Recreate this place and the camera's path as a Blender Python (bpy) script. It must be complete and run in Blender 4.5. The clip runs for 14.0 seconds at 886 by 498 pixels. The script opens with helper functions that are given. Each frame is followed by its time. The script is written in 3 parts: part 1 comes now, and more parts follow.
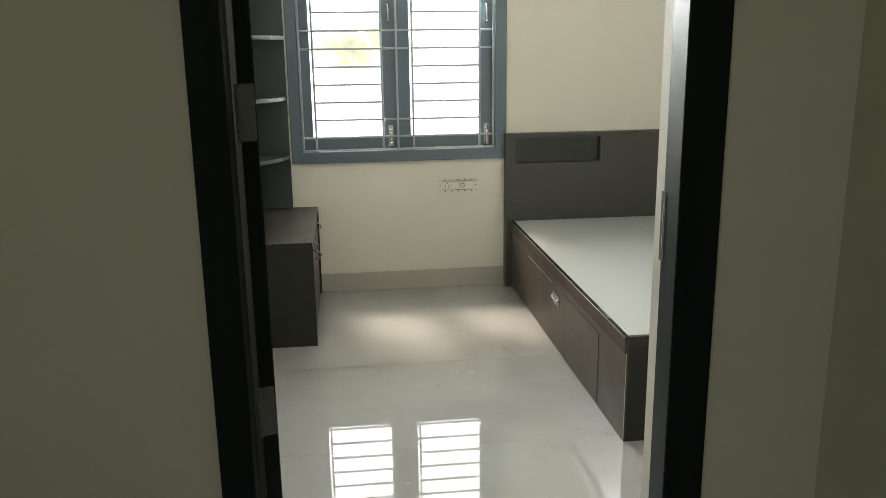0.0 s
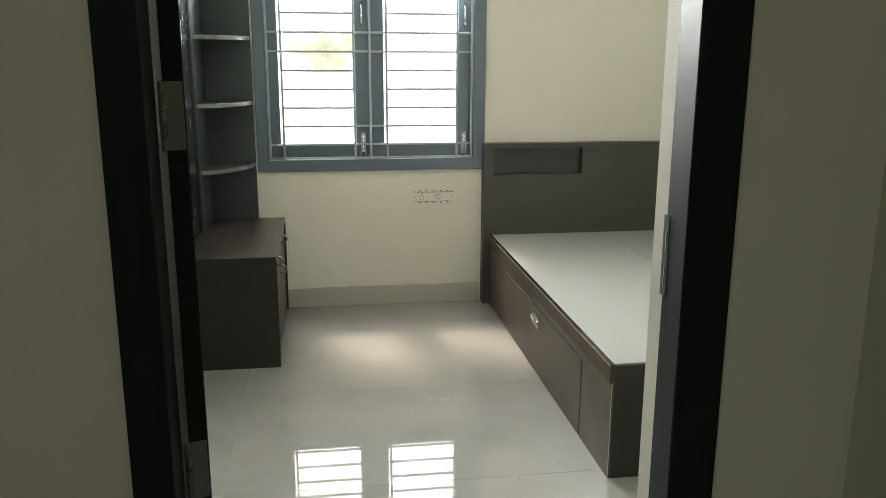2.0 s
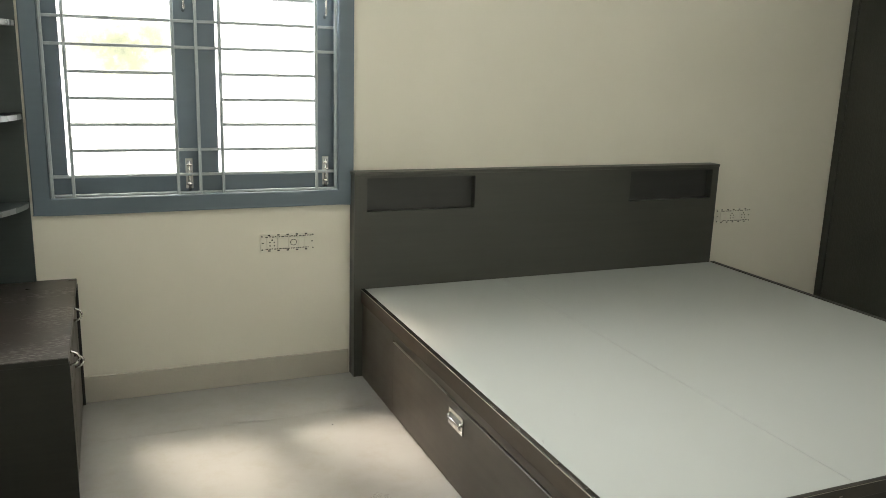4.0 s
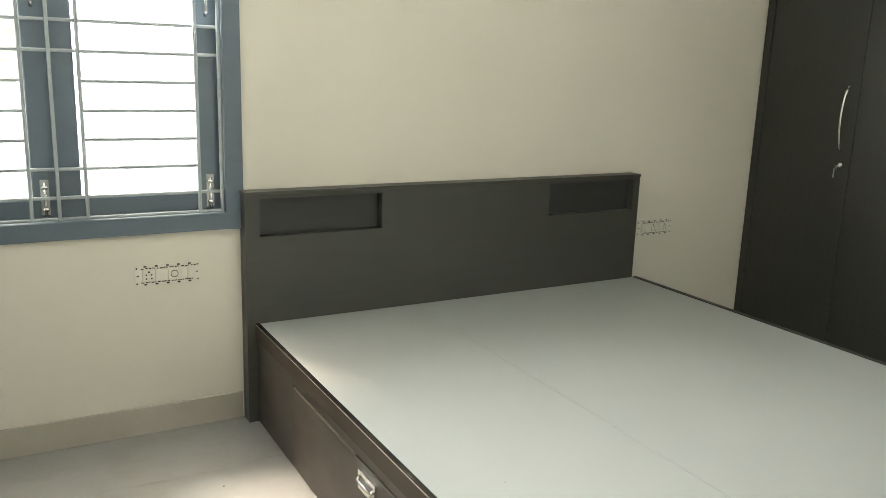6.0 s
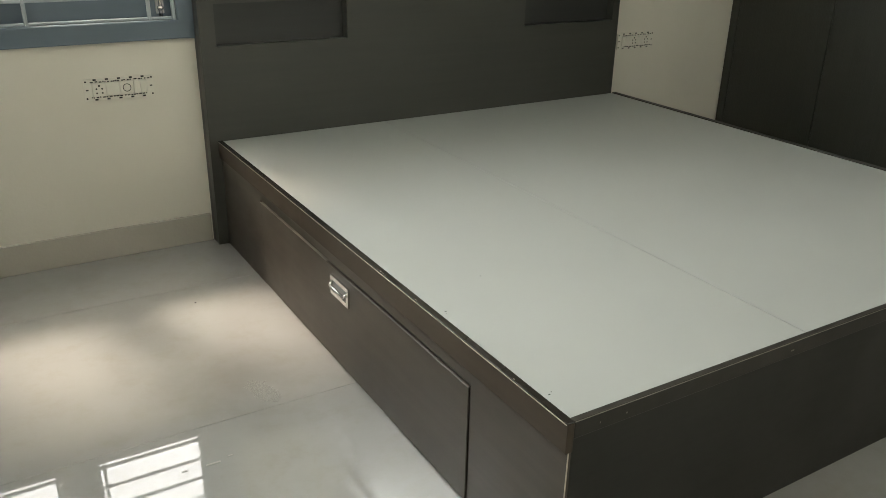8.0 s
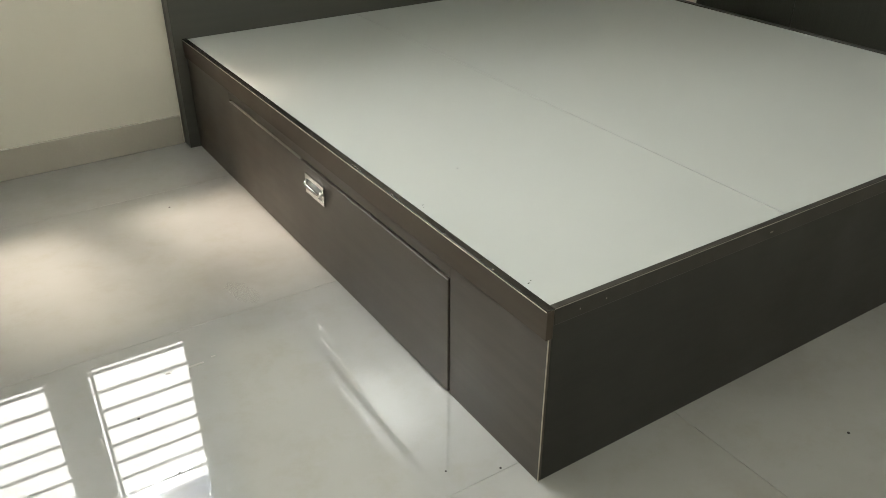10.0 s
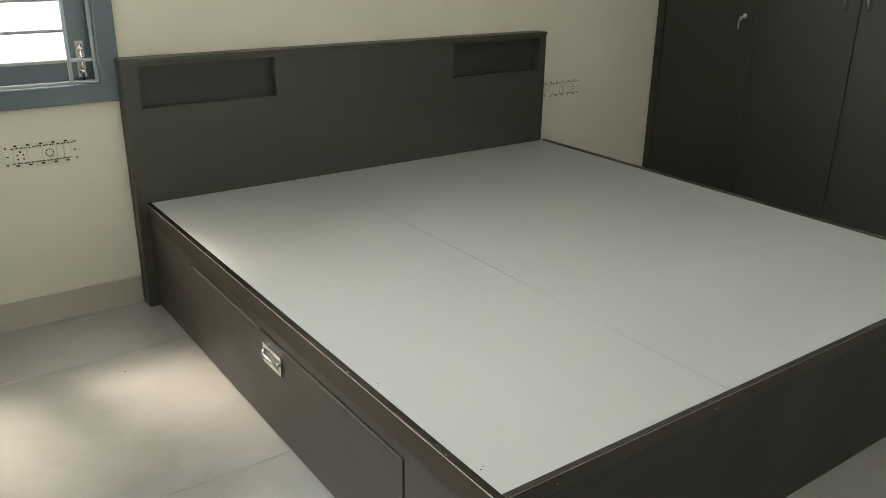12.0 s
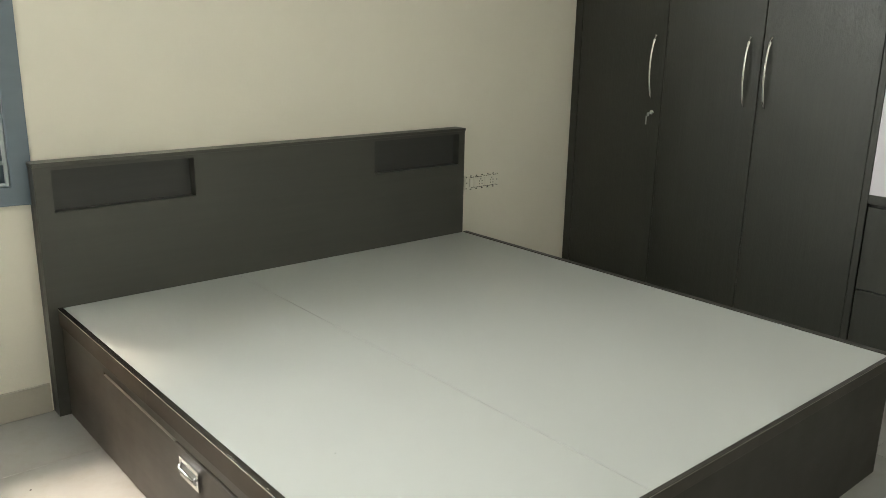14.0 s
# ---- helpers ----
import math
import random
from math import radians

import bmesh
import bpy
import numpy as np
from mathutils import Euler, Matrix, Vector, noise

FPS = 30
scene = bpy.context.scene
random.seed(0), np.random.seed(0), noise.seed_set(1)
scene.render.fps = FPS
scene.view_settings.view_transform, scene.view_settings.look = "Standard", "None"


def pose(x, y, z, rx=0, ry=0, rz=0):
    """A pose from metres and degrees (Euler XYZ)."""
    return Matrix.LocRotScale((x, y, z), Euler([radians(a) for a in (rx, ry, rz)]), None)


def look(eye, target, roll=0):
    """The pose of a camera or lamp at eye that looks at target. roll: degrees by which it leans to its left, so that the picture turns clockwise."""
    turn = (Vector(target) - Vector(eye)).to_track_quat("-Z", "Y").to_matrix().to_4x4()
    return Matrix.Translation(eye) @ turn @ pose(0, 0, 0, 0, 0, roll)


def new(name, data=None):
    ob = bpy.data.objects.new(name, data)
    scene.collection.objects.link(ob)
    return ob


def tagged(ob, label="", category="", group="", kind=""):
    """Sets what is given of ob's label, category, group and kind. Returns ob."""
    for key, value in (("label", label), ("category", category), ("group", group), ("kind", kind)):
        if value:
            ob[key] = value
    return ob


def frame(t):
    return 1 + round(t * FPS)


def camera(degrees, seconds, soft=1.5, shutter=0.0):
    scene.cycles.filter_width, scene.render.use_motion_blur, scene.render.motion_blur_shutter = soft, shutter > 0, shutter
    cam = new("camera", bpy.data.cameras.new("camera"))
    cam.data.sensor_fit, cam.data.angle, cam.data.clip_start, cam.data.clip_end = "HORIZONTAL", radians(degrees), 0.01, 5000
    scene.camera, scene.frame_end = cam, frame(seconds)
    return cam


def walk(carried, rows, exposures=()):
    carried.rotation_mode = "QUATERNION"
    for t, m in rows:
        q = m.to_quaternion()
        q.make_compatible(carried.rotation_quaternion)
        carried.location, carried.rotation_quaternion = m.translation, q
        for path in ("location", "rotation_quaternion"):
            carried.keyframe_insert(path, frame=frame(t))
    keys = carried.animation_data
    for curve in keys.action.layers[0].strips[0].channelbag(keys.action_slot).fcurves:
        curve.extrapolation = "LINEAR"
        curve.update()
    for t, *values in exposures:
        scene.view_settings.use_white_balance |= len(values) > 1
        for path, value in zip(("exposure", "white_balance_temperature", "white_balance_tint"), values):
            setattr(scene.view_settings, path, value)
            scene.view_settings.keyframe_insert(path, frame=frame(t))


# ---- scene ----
cam = camera(57.0, 14.0, 0.7)
PATH = [
    (0, (-0.949, -4.634, 1.376), (-0.726, -2.705, 0.898), -0.8),
    (0.5, (-0.936, -4.631, 1.378), (-0.702, -2.704, 0.896), -0.7),
    (1, (-0.917, -4.612, 1.367), (-0.66, -2.685, 0.897), -0.5),
    (1.5, (-0.892, -4.573, 1.367), (-0.616, -2.647, 0.904), -0.7),
    (2, (-0.904, -4.405, 1.357), (-0.625, -2.478, 0.897), 0.2),
    (2.5, (-0.929, -4.127, 1.359), (-0.604, -2.207, 0.905), 0.0),
    (3, (-0.926, -3.843, 1.357), (-0.577, -1.926, 0.904), -0.0),
    (3.5, (-0.884, -3.555, 1.352), (-0.454, -1.652, 0.91), 0.3),
    (4, (-0.997, -3.311, 1.346), (-0.247, -1.511, 0.904), 1.7),
    (4.2, (-1.002, -3.247, 1.354), (-0.168, -1.488, 0.896), 1.6),
    (6.3, (-0.84, -2.957, 1.376), (0.12, -1.259, 0.937), 1.7),
    (6.5, (-0.84, -2.948, 1.36), (0.123, -1.251, 0.924), 1.5),
    (7, (-0.833, -2.939, 1.3), (0.127, -1.251, 0.818), 1.5),
    (7.5, (-0.81, -2.929, 1.235), (0.133, -1.284, 0.599), 1.0),
    (8, (-0.8, -2.928, 1.199), (0.155, -1.353, 0.419), 1.1),
    (8.5, (-0.783, -2.919, 1.163), (0.169, -1.401, 0.276), 0.9),
    (9, (-0.8, -2.924, 1.168), (0.145, -1.451, 0.2), 0.7),
    (9.2, (-0.793, -2.923, 1.167), (0.136, -1.46, 0.169), 0.1),
    (11.3, (-0.778, -2.912, 1.21), (0.221, -1.438, 0.299), 0.6),
    (11.5, (-0.78, -2.919, 1.238), (0.248, -1.425, 0.396), 0.7),
    (12, (-0.764, -2.926, 1.284), (0.322, -1.403, 0.575), 0.8),
    (12.5, (-0.752, -2.917, 1.28), (0.407, -1.415, 0.646), 0.7),
    (13, (-0.738, -2.935, 1.32), (0.46, -1.445, 0.73), 0.9),
    (13.5, (-0.734, -2.933, 1.335), (0.503, -1.458, 0.792), 1.1),
    (14, (-0.746, -2.927, 1.346), (0.514, -1.464, 0.825), 1.1),
]
EXPOSURES = [(0.0, 0.92), (1.5, 0.96), (2.5, 0.86), (4.0, 0.98), (6.5, 1.28), (7.0, 1.08), (7.5, 0.78), (8.5, 0.88), (9.2, 1.16), (11.3, 0.72), (12.0, 0.87), (14.0, 1.2)]
walk(cam, [(t, look(eye, target, roll)) for t, eye, target, roll in PATH], EXPOSURES)

# ---- world, sun, daylight, exposure ----
SUN_EL, SUN_AZ = 58.0, -17.0        # degrees above the horizon; degrees from the window's axis
world = bpy.data.worlds.new("world")
scene.world = world
world.use_nodes = True
wt = world.node_tree
sky = wt.nodes.new("ShaderNodeTexSky")
sky.sky_type = "NISHITA"
sky.sun_disc = False
sky.sun_elevation = radians(SUN_EL)
sky.sun_rotation = radians(SUN_AZ)
wt.links.new(sky.outputs["Color"], wt.nodes["Background"].inputs["Color"])
wt.nodes["Background"].inputs["Strength"].default_value = 0.15

sun_data = bpy.data.lights.new("sun", "SUN")
sun_data.energy, sun_data.angle, sun_data.color = 5.0, radians(10), (1.0, 0.85, 0.69)
sun = new("sun", sun_data)
sun_from = Vector((math.sin(radians(SUN_AZ)) * math.cos(radians(SUN_EL)), math.cos(radians(SUN_AZ)) * math.cos(radians(SUN_EL)), math.sin(radians(SUN_EL))))
sun.matrix_world = look(sun_from * 8, (0, 0, 0))

# unseen fill lamp added to brighten the corridor, in an invented opening
hall_data = bpy.data.lights.new("hall_fill", "AREA")
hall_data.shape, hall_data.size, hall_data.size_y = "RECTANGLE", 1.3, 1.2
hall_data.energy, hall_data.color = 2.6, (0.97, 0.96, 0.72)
hall_lamp = new("hall_fill", hall_data)
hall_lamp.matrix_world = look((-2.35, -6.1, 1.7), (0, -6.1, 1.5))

# daylight of the high sky, in the upper part of the window's opening
day_data = bpy.data.lights.new("window_daylight", "AREA")
day_data.shape, day_data.size, day_data.size_y = "RECTANGLE", 1.0, 0.32
day_data.energy, day_data.color = 190.0, (0.975, 1.0, 0.955)
day_lamp = new("window_daylight", day_data)
day_lamp.matrix_world = look((-0.66, 0.22, 1.86), (0.25, -2.78, 4.0))

# ---- materials ----
def mat(name, base=(0.5, 0.5, 0.5), rough=0.5, metal=0.0):
    m = bpy.data.materials.new(name)
    m.use_nodes = True
    b = m.node_tree.nodes["Principled BSDF"]
    b.inputs["Base Color"].default_value = (*base, 1)
    b.inputs["Roughness"].default_value = rough
    b.inputs["Metallic"].default_value = metal
    return m


def node(m, kind, **values):
    n = m.node_tree.nodes.new(kind)
    for k, v in values.items():
        n.inputs[k].default_value = v
    return n


def wire(m, a, out, b, inp):
    m.node_tree.links.new(a.outputs[out], b.inputs[inp])


def bsdf(m):
    return m.node_tree.nodes["Principled BSDF"]


def coords(m, scale=(1, 1, 1), shift=False):
    """Object coordinates in metres, stretched by scale, and moved at random from object to object where asked."""
    tc = node(m, "ShaderNodeTexCoord")
    mp = node(m, "ShaderNodeMapping", Scale=scale)
    wire(m, tc, "Object", mp, "Vector")
    if shift:
        oi = node(m, "ShaderNodeObjectInfo")
        mul = node(m, "ShaderNodeMath")
        mul.operation = "MULTIPLY"
        mul.inputs[1].default_value = 37.0
        wire(m, oi, "Random", mul, 0)
        comb = node(m, "ShaderNodeCombineXYZ")
        wire(m, mul, 0, comb, "X")
        wire(m, mul, 0, comb, "Y")
        wire(m, comb, 0, mp, "Location")
    return mp


def ramp(m, src, out, stops):
    r = node(m, "ShaderNodeValToRGB")
    e = r.color_ramp.elements
    while len(e) < len(stops):
        e.new(0.5)
    for el, (p, c) in zip(e, stops):
        el.position = p
        el.color = (*c, 1) if len(c) == 3 else c
    wire(m, src, out, r, "Fac")
    return r


def grey(v):
    return (v, v, v)


def noisy(m, mp, scale, detail=4.0, rough=0.55):
    n = node(m, "ShaderNodeTexNoise", Scale=scale, Detail=detail, Roughness=rough)
    wire(m, mp, 0, n, "Vector")
    return n


def bump(m, src, out, strength, distance):
    b = node(m, "ShaderNodeBump", Strength=strength, Distance=distance)
    wire(m, src, out, b, "Height")
    wire(m, b, 0, bsdf(m), "Normal")
    return b


def make_paint(name, low, high, rough):
    m = mat(name, low, rough)
    mp = coords(m)
    n = noisy(m, mp, 1.6, 6.0)
    r = ramp(m, n, "Fac", [(0.3, low), (0.7, high)])
    wire(m, r, 0, bsdf(m), "Base Color")
    f = noisy(m, mp, 90.0, 3.0)
    bump(m, f, "Fac", 0.12, 0.004)
    return m


def make_laminate(name, dark, light, rough, grain=(3.0, 3.0, 60.0), wear=0.0, vary=1.0, spec=0.5):
    """Dark wood-grain board; the grain runs across the stretched axis, with faint pale scuffs where worn."""
    m = mat(name, dark, rough)
    mp = coords(m, grain)
    n = noisy(m, mp, 1.0, 5.0, 0.6)
    r = ramp(m, n, "Fac", [(0.25, dark), (0.75, light)])
    last = r
    if wear:
        mp2 = coords(m, (3.0, 16.0, 3.0))
        s = noisy(m, mp2, 2.2, 10.0, 0.8)
        w = ramp(m, s, "Fac", [(0.57, (0, 0, 0)), (0.76, grey(wear))])
        mix = node(m, "ShaderNodeMixRGB")
        mix.inputs["Color2"].default_value = (0.33, 0.31, 0.29, 1)
        wire(m, w, 0, mix, "Fac")
        wire(m, r, 0, mix, "Color1")
        last = mix
    wire(m, last, 0, bsdf(m), "Base Color")
    mp3 = coords(m)
    sm = noisy(m, mp3, 4.0, 5.0)
    rr = ramp(m, sm, "Fac", [(0.3, grey(rough - 0.07 * vary)), (0.75, grey(rough + 0.12 * vary))])
    wire(m, rr, 0, bsdf(m), "Roughness")
    bump(m, n, "Fac", 0.10, 0.001)
    bsdf(m).inputs["Specular IOR Level"].default_value = spec
    return m


WALL = make_paint("cream_wall_paint", (0.658, 0.630, 0.550), (0.698, 0.670, 0.590), 0.7)
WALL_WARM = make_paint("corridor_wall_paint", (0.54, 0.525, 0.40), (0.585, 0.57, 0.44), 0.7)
CEIL = make_paint("white_ceiling_paint", (0.78, 0.77, 0.73), (0.82, 0.81, 0.78), 0.85)
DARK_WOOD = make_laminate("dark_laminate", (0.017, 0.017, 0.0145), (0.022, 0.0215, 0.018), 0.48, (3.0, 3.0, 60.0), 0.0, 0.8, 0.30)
DARK_WOOD_X = make_laminate("dark_laminate_lengthwise", (0.046, 0.047, 0.041), (0.055, 0.056, 0.048), 0.40, (2.0, 3.0, 40.0))
# headboard laminate darkened: the shade inside the recesses is put into the colour
NICHE_SHADE_WOOD = make_laminate("shaded_recess_laminate", (0.026, 0.027, 0.026), (0.032, 0.033, 0.031), 0.45, (2.0, 3.0, 40.0))
# pale colour for the drawer edge's painted glint and the foot rail's line
PALE_EDGE = make_laminate("drawer_glint_rail_edge", (0.13, 0.12, 0.10), (0.17, 0.16, 0.13), 0.34, (30.0, 2.0, 30.0), 0.0, 0.5)
# pale raw corner edge; also the side rail's highlight, put into the colour
RAW_GLINT_EDGE = make_laminate("raw_and_highlight_edge", (0.34, 0.30, 0.24), (0.46, 0.42, 0.34), 0.4, (30.0, 9.0, 30.0), 0.0, 0.5)
GLOSS_EDGE = make_laminate("glossy_edge_strip", (0.008, 0.007, 0.006), (0.013, 0.011, 0.009), 0.24, (30.0, 2.0, 30.0), 0.0, 0.5)
WARDROBE_WOOD = make_laminate("wardrobe_laminate", (0.026, 0.027, 0.022), (0.032, 0.033, 0.027), 0.42, (70.0, 70.0, 2.5), 0.0, 0.5, 0.42)
# short open pores pressed into the wardrobe's laminate
_pm = coords(WARDROBE_WOOD, (260.0, 260.0, 22.0))
_pn = noisy(WARDROBE_WOOD, _pm, 1.0, 3.0, 0.6)
_pr = ramp(WARDROBE_WOOD, _pn, "Fac", [(0.40, grey(1.0)), (0.56, grey(0.0))])
bump(WARDROBE_WOOD, _pr, 0, 0.35, 0.0012)
# dark shelf laminate, lifted to blue-grey to paint in the window's veiling glare
GLARE_WOOD = make_laminate("glare_lifted_laminate", (0.036, 0.047, 0.048), (0.044, 0.056, 0.057), 0.40)
SLATE_BAND = make_laminate("pale_slate_edge_band", (0.16, 0.18, 0.18), (0.20, 0.22, 0.22), 0.25)
# brown laminate, with the sun's warm bounce on the bed's side in the colour
DRAWER_WOOD = make_laminate("sunlit_brown_laminate", (0.049, 0.040, 0.032), (0.066, 0.054, 0.043), 0.42, (3.0, 2.0, 40.0), 0.0, 0.7, 0.34)
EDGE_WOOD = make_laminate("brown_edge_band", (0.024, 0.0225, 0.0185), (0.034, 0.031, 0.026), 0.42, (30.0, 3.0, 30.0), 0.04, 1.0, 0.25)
# left rail, its brown lightened in the same way for the sunlit side
SIDE_RAIL = make_laminate("sunlit_rail_laminate", (0.046, 0.035, 0.026), (0.062, 0.048, 0.035), 0.50, (30.0, 2.0, 30.0), 0.06, 0.7, 0.18)
FRAME_PAINT = make_laminate("slate_blue_enamel", (0.102, 0.136, 0.168), (0.113, 0.149, 0.184), 0.34, (4.0, 4.0, 30.0), 0.0, 0.2)
DOOR_PAINT = make_laminate("black_green_enamel", (0.010, 0.0145, 0.0145), (0.015, 0.020, 0.020), 0.55, (30.0, 30.0, 2.0), 0.0, 0.25, 0.10)
GRILLE = make_laminate("grey_blue_grille_enamel", (0.33, 0.37, 0.39), (0.38, 0.42, 0.44), 0.25, (9.0, 9.0, 9.0))
CHROME = mat("chrome", (0.72, 0.72, 0.70), 0.14, 1.0)
STEEL = mat("brushed_steel", (0.42, 0.43, 0.42), 0.38, 1.0)
DARK_STEEL = mat("dull_hinge_steel", (0.17, 0.18, 0.175), 0.5, 0.4)
STRIKE_STEEL = mat("dark_strike_steel", (0.10, 0.105, 0.10), 0.5, 0.3)
HINGE_STEEL = mat("grey_hinge_steel", (0.17, 0.178, 0.17), 0.5, 0.4)
IVORY = make_paint("ivory_plastic", (0.66, 0.64, 0.56), (0.72, 0.70, 0.62), 0.35)
SOOT = mat("dark_speck", (0.012, 0.011, 0.010), 0.8)
SKIRT = make_paint("skirting_tile", (0.40, 0.37, 0.32), (0.46, 0.43, 0.37), 0.22)
GROUT = make_paint("floor_grout", (0.23, 0.22, 0.20), (0.27, 0.26, 0.24), 0.7)

# dressing table top: dark glossy laminate under fine pale scratches in patches
SCRATCHED = mat("scratched_dark_laminate", (0.03, 0.024, 0.022), 0.25)
_mp = coords(SCRATCHED, (3.0, 3.0, 3.0))
_n = noisy(SCRATCHED, _mp, 2.0, 4.0)
_base = ramp(SCRATCHED, _n, "Fac", [(0.3, (0.026, 0.021, 0.018)), (0.7, (0.040, 0.032, 0.027))])
_mp = coords(SCRATCHED, (45.0, 150.0, 45.0))
_s = noisy(SCRATCHED, _mp, 1.0, 8.0, 0.65)
_streak = ramp(SCRATCHED, _s, "Fac", [(0.47, grey(0.0)), (0.67, grey(1.0))])
_mp = coords(SCRATCHED, (4.0, 6.0, 4.0))
_p = noisy(SCRATCHED, _mp, 1.3, 5.0, 0.6)
_patch = ramp(SCRATCHED, _p, "Fac", [(0.46, grey(0.03)), (0.64, grey(0.80))])
_mul = node(SCRATCHED, "ShaderNodeMath")
_mul.operation = "MULTIPLY"
wire(SCRATCHED, _streak, 0, _mul, 0)
wire(SCRATCHED, _patch, 0, _mul, 1)
_m = node(SCRATCHED, "ShaderNodeMixRGB")
_m.inputs["Color2"].default_value = (0.40, 0.38, 0.36, 1)
wire(SCRATCHED, _mul, 0, _m, "Fac")
wire(SCRATCHED, _base, 0, _m, "Color1")
wire(SCRATCHED, _m, 0, bsdf(SCRATCHED), "Base Color")
_q = ramp(SCRATCHED, _p, "Fac", [(0.3, grey(0.27)), (0.7, grey(0.35))])
wire(SCRATCHED, _q, 0, bsdf(SCRATCHED), "Roughness")

# vitrified floor tile: cloudy beige, polished, faintly wavy
TILE = mat("polished_tile", (0.5, 0.48, 0.44), 0.06)
_mp = coords(TILE, (1, 1, 1), True)
_n = noisy(TILE, _mp, 2.2, 8.0, 0.62)
_r = ramp(TILE, _n, "Fac", [(0.28, (0.264, 0.258, 0.245)), (0.45, (0.296, 0.293, 0.284)), (0.75, (0.318, 0.317, 0.312))])
_v = noisy(TILE, _mp, 9.0, 9.0, 0.72)
_vf = ramp(TILE, _v, "Fac", [(0.50, grey(0.0)), (0.72, grey(0.40))])
_vm = node(TILE, "ShaderNodeMixRGB")
_vm.inputs["Color2"].default_value = (0.26, 0.24, 0.205, 1)
wire(TILE, _vf, 0, _vm, "Fac")
wire(TILE, _r, 0, _vm, "Color1")
wire(TILE, _vm, 0, bsdf(TILE), "Base Color")
_s = noisy(TILE, _mp, 7.0, 6.0, 0.7)
_q = ramp(TILE, _s, "Fac", [(0.35, grey(0.035)), (0.62, grey(0.07)), (0.80, grey(0.20))])
wire(TILE, _q, 0, bsdf(TILE), "Roughness")
_w = noisy(TILE, _mp, 5.0, 2.0, 0.4)
bump(TILE, _w, "Fac", 0.06, 0.004)
bsdf(TILE).inputs["Coat Weight"].default_value = 1.0
bsdf(TILE).inputs["Coat IOR"].default_value = 2.0
bsdf(TILE).inputs["Coat Roughness"].default_value = 0.012
bsdf(TILE).inputs["Specular IOR Level"].default_value = 0.1

# off-white board of the bed deck
DECK = mat("off_white_board", (0.60, 0.61, 0.57), 0.36)
_mp = coords(DECK)
_n = noisy(DECK, _mp, 1.1, 5.0)
_r = ramp(DECK, _n, "Fac", [(0.3, (0.308, 0.321, 0.308)), (0.7, (0.332, 0.346, 0.332))])
_s = noisy(DECK, _mp, 26.0, 8.0, 0.8)
_d = ramp(DECK, _s, "Fac", [(0.70, grey(0.0)), (0.80, grey(0.35))])
_m = node(DECK, "ShaderNodeMixRGB")
_m.inputs["Color2"].default_value = (0.40, 0.39, 0.35, 1)
wire(DECK, _d, 0, _m, "Fac")
wire(DECK, _r, 0, _m, "Color1")
wire(DECK, _m, 0, bsdf(DECK), "Base Color")
bsdf(DECK).inputs["Specular IOR Level"].default_value = 0.48
_q = ramp(DECK, _n, "Fac", [(0.3, grey(0.42)), (0.7, grey(0.50))])
wire(DECK, _q, 0, bsdf(DECK), "Roughness")

# dusty mirror: silvered glass under patches of dried wipe marks
MIRROR = mat("dusty_mirror", (0.27, 0.34, 0.34), 0.04, 1.0)
_mp = coords(MIRROR, (1, 3.0, 1.3))
_n = noisy(MIRROR, _mp, 4.0, 9.0, 0.75)
_q = ramp(MIRROR, _n, "Fac", [(0.45, grey(0.12)), (0.75, grey(0.40))])
wire(MIRROR, _q, 0, bsdf(MIRROR), "Roughness")
_q = ramp(MIRROR, _n, "Fac", [(0.60, grey(1.0)), (0.80, grey(0.85))])
wire(MIRROR, _q, 0, bsdf(MIRROR), "Metallic")
LILAC_PANEL = make_paint("pale_lilac_face", (0.50, 0.485, 0.53), (0.54, 0.525, 0.57), 0.3)

GLASS = mat("window_glass", (1, 1, 1), 0.0)
bsdf(GLASS).inputs["Transmission Weight"].default_value = 1.0
bsdf(GLASS).inputs["IOR"].default_value = 1.65

# hazy bright distance outside the window, with a soft patch of sunlit foliage
SKYGLOW = mat("bright_distance", (0.04, 0.04, 0.04), 0.9)
_b = bsdf(SKYGLOW)
_b.inputs["Emission Strength"].default_value = 3.0
_mp = coords(SKYGLOW)
_tree = node(SKYGLOW, "ShaderNodeTexGradient")
_tree.gradient_type = "SPHERICAL"
_mt = node(SKYGLOW, "ShaderNodeMapping")
_mt.vector_type = "TEXTURE"
_mt.inputs["Location"].default_value = (-0.84, 2.6, 1.39)
_mt.inputs["Scale"].default_value = (0.46, 1.0, 0.27)
_tc = node(SKYGLOW, "ShaderNodeTexCoord")
wire(SKYGLOW, _tc, "Object", _mt, "Vector")
wire(SKYGLOW, _mt, 0, _tree, "Vector")
_n = noisy(SKYGLOW, _mp, 7.0, 6.0, 0.7)
_gain = ramp(SKYGLOW, _n, "Fac", [(0.36, grey(0.15)), (0.62, grey(1.0))])
_fac = node(SKYGLOW, "ShaderNodeMath")
_fac.operation = "MULTIPLY"
wire(SKYGLOW, _tree, "Fac", _fac, 0)
wire(SKYGLOW, _gain, 0, _fac, 1)
_r = ramp(SKYGLOW, _fac, 0, [(0.0, (1.0, 0.98, 0.94)), (0.16, (0.27, 0.27, 0.20)), (0.45, (0.18, 0.182, 0.115)), (0.9, (0.12, 0.128, 0.085))])
wire(SKYGLOW, _r, 0, _b, "Emission Color")

# ---- mesh helpers ----
WM = {}


